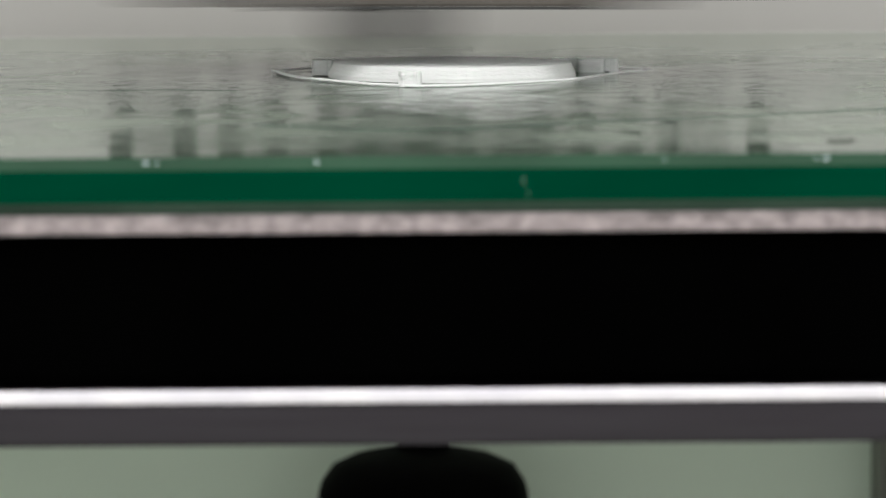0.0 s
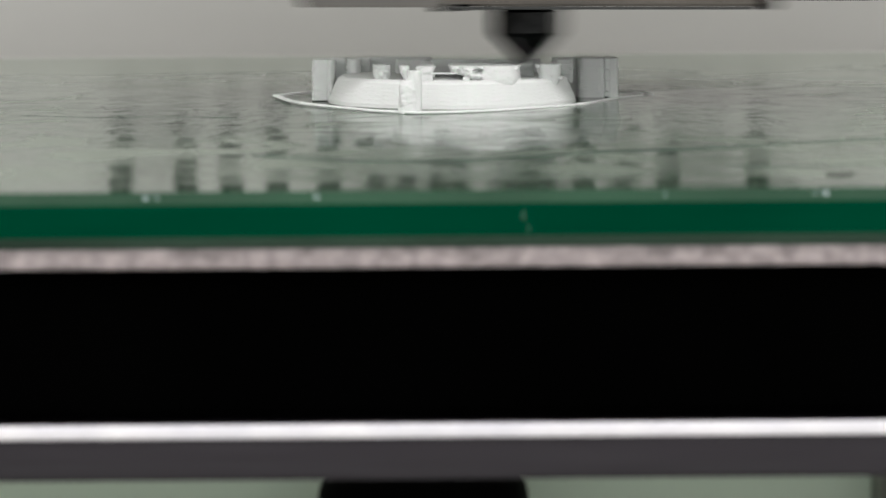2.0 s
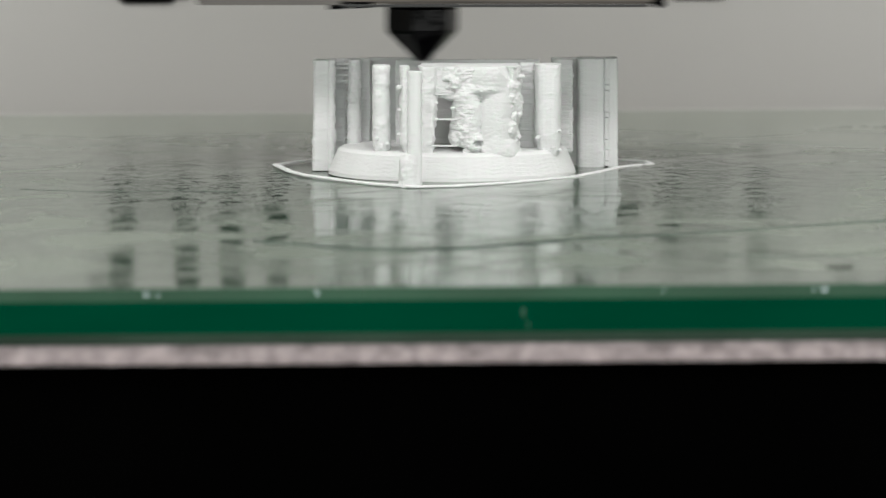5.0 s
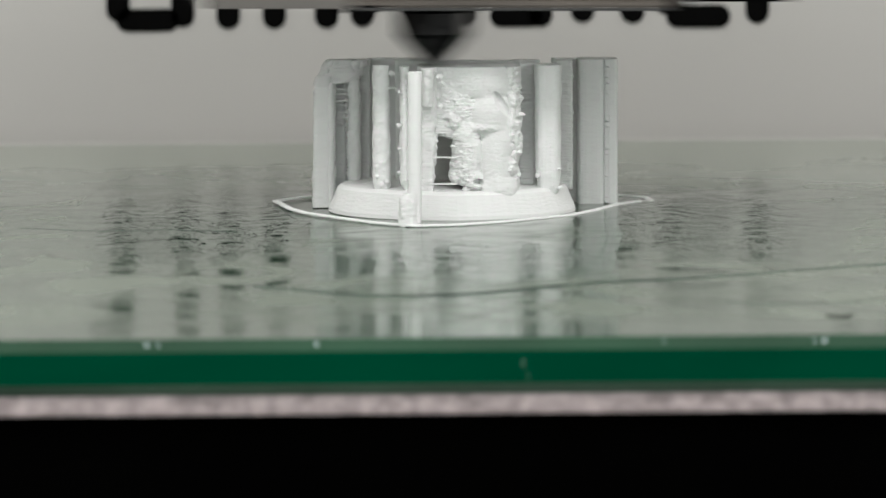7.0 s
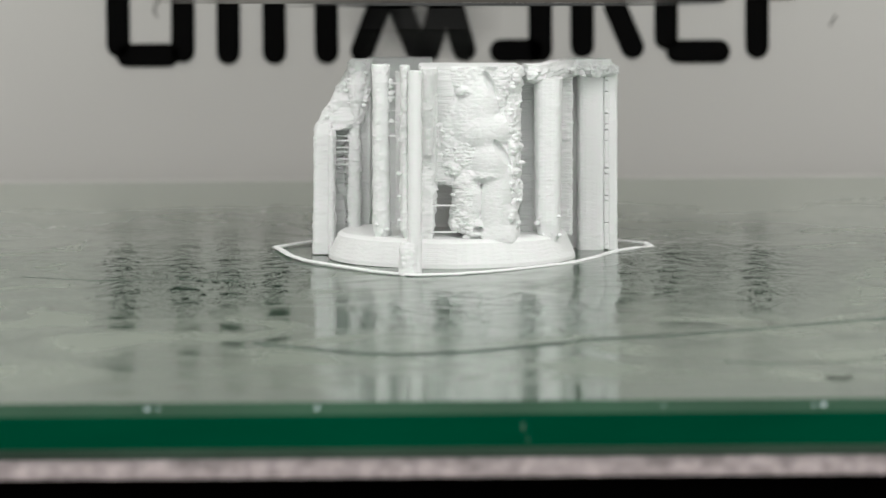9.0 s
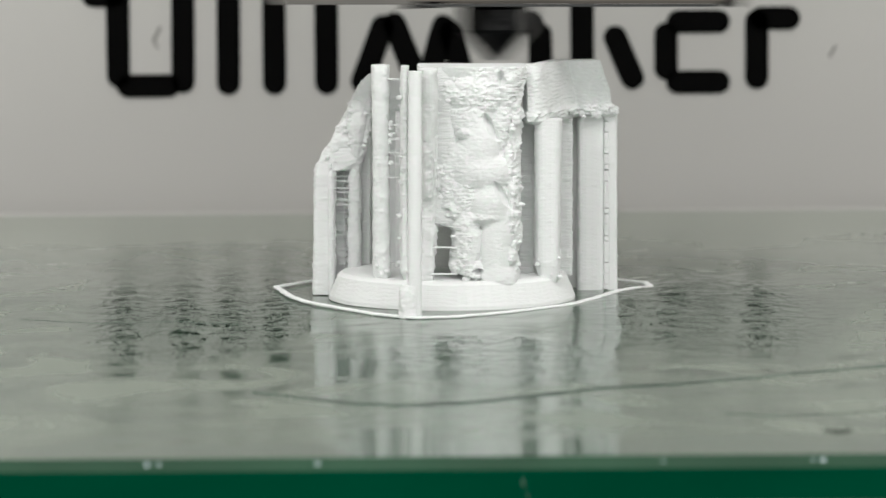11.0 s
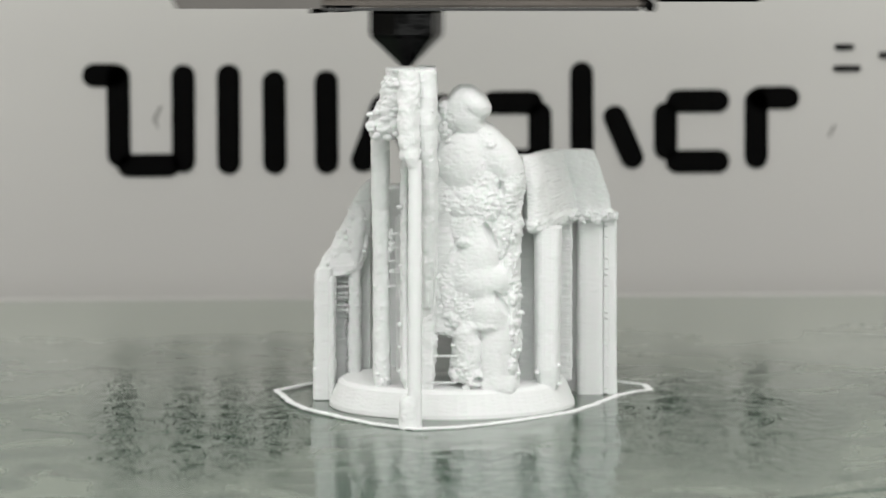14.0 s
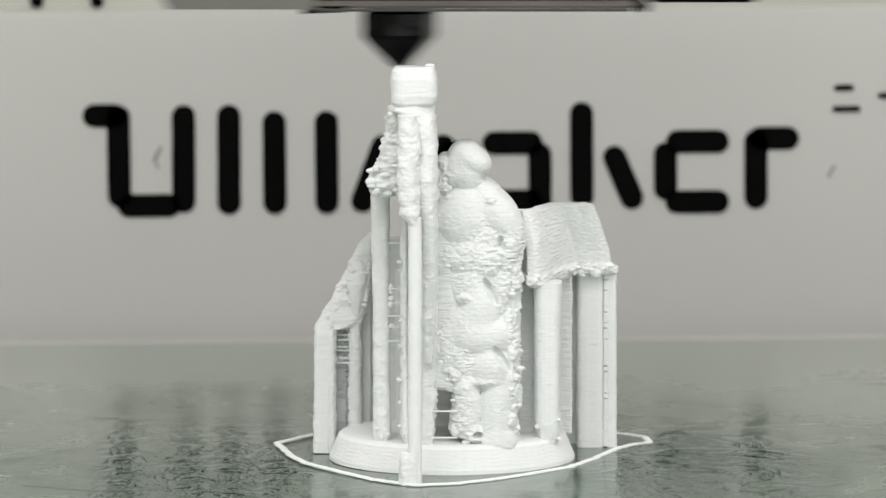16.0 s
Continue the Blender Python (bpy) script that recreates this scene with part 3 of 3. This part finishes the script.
def body_ring(z, inset, n):
    """Outline of the figure at height z: a flat back, and a front on which its masses stand out."""
    here = []
    for x, h, rx, rz, lean, out, rough in BODY:
        if abs(z - h) < rz * 0.999:
            here.append((x + math.tan(radians(lean)) * (z - h), rx, 1 - ((z - h) / rz) ** 2, out, rough))
    x0 = min(m[0] - m[1] * math.sqrt(m[2]) for m in here) + inset
    x1 = max(m[0] + m[1] * math.sqrt(m[2]) for m in here) - inset
    half = n * 3 // 4
    u = -np.cos(np.pi * (np.arange(half) + 0.5) / half)
    u = 0.45 * u + 0.55 * np.linspace(-1, 1, half)
    xs = (x0 + x1) / 2 + (x1 - x0) / 2 * u
    rise, coarse, total = np.zeros(half), np.full(half, 0.15), np.full(half, 1e-6)
    for x, rx, room, out, rough in here:
        r = 0.84 * out * np.maximum(room - ((xs - x) / rx) ** 2, 0) ** 0.6
        coarse = np.where(r > rise, rough, coarse)
        rise = np.maximum(rise, r)
        total += r ** 6
    rise = total ** (1 / 6)
    for x, h, rx, rz, lean, deep in PITS:
        if abs(z - h) < rz:
            middle = x + math.tan(radians(lean)) * (z - h)
            rise = rise - deep * np.maximum(1 - ((z - h) / rz) ** 2 - ((xs - middle) / rx) ** 2, 0) ** 0.5
    rise = (np.roll(rise, 1) + 2 * rise + np.roll(rise, -1)) / 4
    front = []
    for x, r, k, e in zip(xs, rise, coarse, u):
        d = 0.9 * noise.noise((x * 1.0, 3.0, z * 1.1)) + 0.9 * noise.noise((x * 2.0, 1.0, z * 2.8)) + 0.4 * noise.noise((x * 3.5, 5.0, z * 6.5))
        d += max(0.0, noise.noise((x * 1.9, 4.0, z * 2.1)) - 0.15) * 1.6
        d += 0.5 * noise.noise((x * 0.5, 9.0, z * 5.0))
        front.append((float(x) + 0.5 * k * d * float(e), 9.8 - float(r) - 1.2 * k * d + 2.2 * (1 - math.sqrt(1 - min(abs(e), 0.999) ** 8)) + inset))
    back = n - half
    return front + [(x1 - (x1 - x0) * (i + 0.5) / back, 17.0) for i in range(back)]


def roof_ring(z, inset, n):
    """Outline of the roof at height z: a band across the towers with a crease between its sheets."""
    x0, y0, x1, y1 = (float(np.interp(z, [r[0] for r in ROOF], [r[i] for r in ROOF])) for i in (1, 2, 3, 4))
    hem = max(0.0, 1 - abs(z - 20.1) / 0.9)
    front, half = [], n // 2
    for i in range(half):
        s = i / (half - 1)
        u = min(1.0, max(0.0, (s - 0.08) / 0.52))
        x, y = x0 + (x1 - x0) * s, y0 + (y1 - y0) * u * u * (3 - 2 * u)
        low = max(k for k in (0.0, 0.28, 0.6) if k <= s)
        wide = {0.0: 0.28, 0.28: 0.32, 0.6: 0.4}[low]
        out = 0.34 * (1 - abs(2 * (s - low) / wide - 1) ** 3) + 0.22 * noise.noise((x * 0.8, 3.0, z * 0.35)) + 0.1 * noise.noise((x * 2, 5.0, z * 4))
        out += hem * (0.5 * noise.noise((x * 1.6, 8.0, z * 1.5)) + 0.35 * noise.noise((x * 3.5, 2.0, z * 3)))
        front.append((x + 0.5 * out - (0.15 if 0 < i < half - 1 else 0), y - out + inset))
    return front + [(x - 0.5 - 0.4 * (y - y0) / (y1 - y0), y + 3.2) for x, y in reversed(front)]


def ring(name, rows, e, rough, z, inset, n, seed):
    """Outline of a solid at height z."""
    if name == "body":
        return body_ring(z, inset, n)
    if name == "roof":
        return roof_ring(z, inset, n)
    zs = [r[0] for r in rows]
    x0, x1, y0, y1 = (float(np.interp(z, zs, [r[i] for r in rows])) for i in (1, 2, 3, 4))
    cx, cy, rx, ry = (x0 + x1) / 2, (y0 + y1) / 2, max((x1 - x0) / 2 - inset, 0.1), max((y1 - y0) / 2 - inset, 0.1)
    pts = []
    for i in range(n):
        a = 2 * math.pi * (i + 0.5) / n
        c, s = math.cos(a), math.sin(a)
        x = cx + rx * math.copysign(abs(c) ** (2 / e), c)
        y = cy + ry * math.copysign(abs(s) ** (2 / e), s)
        if name in ("blob", "string"):
            pts.append((x, y))
            continue
        d = noise.noise((x * 0.7, y * 0.7, z * 0.8)) * 1.3 + 0.6 * noise.noise((x * 2.3, y * 2.3 + seed, z * 2.6)) + 0.1 * noise.noise((seed, 7.0, z * 5))
        lump = max(0.0, noise.noise((x * 1.3, seed + y * 1.3, z * 1.4)) - 0.25) * 2.2
        k = rough * 1.2 * (d + lump)
        if name == "comb":
            k += 0.07 * noise.noise((x * 0.8, seed, z * 9.0)) + (0.015 if int(z / 0.4) % 2 else -0.015)
        pts.append((x + k * c, y + k * s))
    return pts


def layer_mesh(z0, z1):
    verts, faces = [], []
    for number, (name, e, rough, rows) in enumerate(SOLIDS):
        a, b = max(z0, rows[0][0]), min(z1, rows[-1][0])
        if b - a < 0.05:
            continue
        n = {"base": 80, "roof": 120, "body": 160, "blob": 12, "string": 8}.get(name, 32)
        steps = max(1, round((b - a) / 0.2))
        levels = []
        for k in range(steps):
            p, q = a + (b - a) * k / steps, a + (b - a) * (k + 1) / steps
            h = q - p
            levels += [(p, 0.002), (p + 0.22 * h, 0.0), (p + 0.78 * h, 0.0)]
        levels.append((b, 0.002))
        start = len(verts)
        for z, inset in levels:
            verts += [(x, y, z - z0) for x, y in ring(name, rows, e, rough, z, inset, n, number * 3.7)]
        for k in range(len(levels) - 1):
            for i in range(n):
                j = (i + 1) % n
                u = start + k * n
                faces.append((u + i, u + j, u + n + j, u + n + i))
        faces.append(tuple(start + i for i in range(n))[::-1])
        faces.append(tuple(start + (len(levels) - 1) * n + i for i in range(n)))
    return verts, faces


model = thing("printed_model", "white plastic printed figure with its support columns, on the glass", "3D print")
layers = []
top = max(rows[-1][0] for _, _, _, rows in SOLIDS)
for k in range(int(math.ceil(top / SLAB))):
    v, f = layer_mesh(k * SLAB, (k + 1) * SLAB)
    ob = mesh_ob("layer", v, f, M_PLA, model)
    ob.location = (0, 0, k * SLAB * MM)
    layers.append((k * SLAB, ob))


def skirt_line():
    """The thin outline laid round the model."""
    pts = [(-18.5, 29.4), (-16.6, 19.4), (-14.5, 13.6), (-11.0, 7.9), (-7.3, 2.3), (-2.9, -1.6), (1.5, -0.4), (6.9, 3.9), (10.6, 7.9), (13.7, 11.5),
           (16.3, 17.3), (19.1, 25.0), (21.0, 28.1), (23.1, 29.8), (22.7, 34.3), (19.9, 37), (8, 41), (-8, 41), (-14.7, 36)]
    path = []
    for i, (x, y) in enumerate(pts):
        u, w = pts[(i + 1) % len(pts)]
        for k in range(10):
            s = k / 10
            path.append((x + (u - x) * s + 0.15 * noise.noise((x * 3 + s * 9, y, 0)), y + (w - y) * s + 0.25 * noise.noise((x, y * 3 + s * 9, 5))))
    verts, faces, m, c = [], [], len(path), 6
    for i, (x, y) in enumerate(path):
        u, w = path[(i + 1) % m]
        d = math.hypot(u - x, w - y) or 1
        nx, ny = -(w - y) / d, (u - x) / d
        r = 0.46 + 0.22 * noise.noise((i * 0.7, 2, 2))
        for k in range(c):
            a = 2 * math.pi * k / c
            verts.append((x + nx * r * math.cos(a), y + ny * r * math.cos(a), 0.14 + 0.15 * math.sin(a)))
    for i in range(m):
        j = (i + 1) % m
        for k in range(c):
            faces.append((i * c + k, j * c + k, j * c + (k + 1) % c, i * c + (k + 1) % c))
    return tagged(mesh_ob("skirt_line", verts, faces, M_PLA, smooth=True), "thin white plastic outline laid on the glass round the print", "plastic line")


skirt = skirt_line()


# ---- the print head; its origin is the nozzle's tip ----
def print_head():
    h = thing("print_head", "print head with a dark nozzle under a sheet-metal bracket", "print head")
    bm = bmesh.new()
    rings = []
    for r, z, n in ((0.55, 0.0, 6), (0.8, 0.12, 6), (3.8, 3.0, 6), (4.0, 3.4, 6), (4.0, 5.6, 6), (3.5, 6.4, 6), (3.3, 10.0, 6)):
        rings.append([bm.verts.new((r * math.cos(math.pi / 3 * i + 0.25), r * math.sin(math.pi / 3 * i + 0.25), z)) for i in range(n)])
    for a, b in zip(rings, rings[1:]):
        for i in range(6):
            bm.faces.new((a[i], a[(i + 1) % 6], b[(i + 1) % 6], b[i]))
    bm.faces.new(rings[0][::-1])
    bm.faces.new(rings[-1])
    bm_part("nozzle", bm, M_NOZZLE, h, "dark hexagonal brass nozzle")
    bm = box_bm(-9.0, 24.5, -8.4, 20, 6.35, 7.1, 0.25)
    for v in bm.verts:
        v.co.z += 0.25 * (v.co.x - 8) ** 2 / 260 - 0.2
    bm_part("bracket", bm, M_HEAD, h, "bent sheet-metal fan bracket")
    bm_part("bracket_lip", box_bm(-8.6, 24.3, -8.8, -8.2, 6.1, 6.4, 0.1), M_HOUSE, h, "dark folded lip")
    duct = box_bm(-27, -8.6, -9.5, 16, 6.35, 12.5, 0.0)
    for v in duct.verts:
        if v.co.z < 7 and v.co.x < -20:
            v.co.x += 3.4
    bm_part("fan_duct", duct, M_DUCT, h, "grey fan duct with a slanted end")
    roll = bmesh.new()
    bmesh.ops.create_cone(roll, cap_ends=True, segments=16, radius1=0.6, radius2=0.6, depth=24, matrix=Matrix.Translation((25.2, 3, 6.6)) @ Matrix.Rotation(math.pi / 2, 4, "X"))
    bm_part("rolled_edge", roll, M_KNOB, h, "dark rolled bracket edge", True)
    for x, r in ((-8.8, 0.6), (-6.4, 0.5)):
        clip = bmesh.new()
        bmesh.ops.create_cone(clip, cap_ends=True, segments=14, radius1=r, radius2=r * 0.8, depth=2.2, matrix=Matrix.Translation((x, -8, 6.4)) @ Matrix.Rotation(math.pi / 2, 4, "Y"))
        bm_part("screw", clip, M_KNOB, h, "black bracket screw", True)
    bm_part("arm", box_bm(26, 37, -6, 10, 6.95, 7.5, 0.2), M_KNOB, h, "thin dark bracket arm")
    bm_part("heater_block", box_bm(-6, 9, -7, 7, 7.2, 12, 0.5), M_HOUSE, h, "dark heater block")
    bm_part("housing", box_bm(-27, 26, -7.5, 46, 10.4, 60, 2), M_HOUSE, h, "black head housing")
    return h


head = print_head()


def motions():
    # the bed leans a little to one side
    walk(stage, [(t, pose(0, 0, z * MM, 0, -0.42, 0)) for t, z in STAGE])
    for ob in (model, skirt):
        walk(ob, [(t, pose(0, 0, z * MM)) for t, z in STAGE])
    # each layer leaves the head and lies down when the nozzle has reached its height
    for z, ob in layers:
        laid = next((f / FPS for f in range(16 * FPS) if NOZZLE_Z - stage_z(f / FPS) >= z + SLAB - 0.25), 15.0)
        if laid <= 0:
            continue
        laid = (3 * math.floor(laid * FPS / 3) + 2) / FPS
        before = [t for t, _ in STAGE if t < laid - 0.05] + [laid - 1 / FPS]
        rows = [(t, pose(0, 0, (322 - stage_z(t)) * MM)) for t in before]
        walk(ob, rows + [(laid, pose(0, 0, z * MM)), (16.05, pose(0, 0, z * MM))])
    # nozzle across the model, mm from the middle, ten times a second
    early = [-5.7, 7.3, 7.3, 5.8, 1.1, -8.7, 3.4, -6.9, 2.3, 1.9, 6.4, -3.7, 1.7, -4.9, 4.5, -3.9, 3.6, 4.8, 5.3, -8.7, 8.5, -2.4, -0.9, -8.1, -2.4, 3.8, -3.4, 3.3, 2.1, 5.3, 3.4, 2.2, -1.7, -3.6, -3.4, -2.2, -3.3, -3.9, -0.9, 3.7, -3.5, -5.1, 7.9]
    middle = [-4.4, -2.6, 1.9, -4.0, 4.3, 0.5, -5.5, -1.0, -6.0, 1.7, 1.3, 7.9, 6.2, -2.6, -3.3, -4.0, -2.5, -3.5, 1.9, 0.7, 1.4, 7.5, -4.6, 8.2, 0.6, 9.4, -1.1, -2.6, -2.5, 9.4]
    late = [8.8, 1.0, 5.3, 8.2, -1.1, -6.3, -0.7, -3.9, -6.1, 0.4, 1.2, -4.3, -5.1, -4.0, -5.2, 2.3, -4.9, -3.7, -5.2, -5.1, -5.1, -5.0, -3.1, -2.0, -5.1, -3.7, -5.0, -3.9, -4.4, -4.9, -4.2, -3.4, -2.8, -3.5, -3.9, -4.3, -4.5, -4.6, -4.6, -4.6, -4.6, -4.6, -4.6, -4.6, -4.6, -4.6, -4.6, -4.6]
    seen = {0.0: early, 6.3: middle, 11.3: late}
    # depth of the nozzle over the model, seconds and mm
    depth = [(0, 13), (0.5, 16), (1, 12), (1.5, 12), (2, 13), (2.5, 18), (3, 28), (3.5, 23), (4, 12), (5, 20), (6, 10), (6.5, 26), (7, 9), (7.5, 21),
             (8, 4), (8.5, 6), (9, 24), (9.2, 26), (10, 8), (10.6, 20), (11.3, 22), (11.5, 16), (12, 1), (12.5, 13), (12.8, 12), (13, 0), (13.3, 6),
             (13.5, 7), (13.8, 3), (14, 9), (14.3, 8), (14.8, 7), (15.2, 7), (16, 7)]
    # quick strokes to and fro, seconds and half a stroke in mm
    strokes = {0.0: -5.0, 0.5: 5.5, 1.0: 2.5, 1.5: 3.6, 2.0: 2.0, 2.5: -1.5, 3.0: 2.6, 3.5: 1.7, 4.0: 1.6, 6.5: -4.0, 7.0: 1.5, 7.5: 3.2, 8.0: 0.8,
               8.5: -2.0, 9.0: 4.0, 11.5: 4.0, 12.0: 0.7, 12.5: -3.0, 13.0: 0.5, 13.5: 1.6, 14.0: 0.7, 14.5: 1.6, 15.0: -1.0, 15.5: 1.0, 16.0: -0.8}
    rng = random.Random(4)
    rows = []
    for i in range(161):
        t = i / 10
        start = max(s for s in seen if s <= t + 0.01)
        k = round((t - start) * 10)
        x = seen[start][k] if k < len(seen[start]) else rng.uniform(-4.5, 7)
        y = float(np.interp(t, [d[0] for d in depth], [d[1] for d in depth]))
        stroke = strokes.get(t, rng.uniform(-2.0, 2.0))
        for lag in (-1, 0, 1):
            if 0 <= t + lag / FPS <= 16.04:
                rows.append((t + lag / FPS, pose((x + 2 * lag * stroke) * MM, y * MM, NOZZLE_Z * MM)))
    walk(head, rows)


motions()
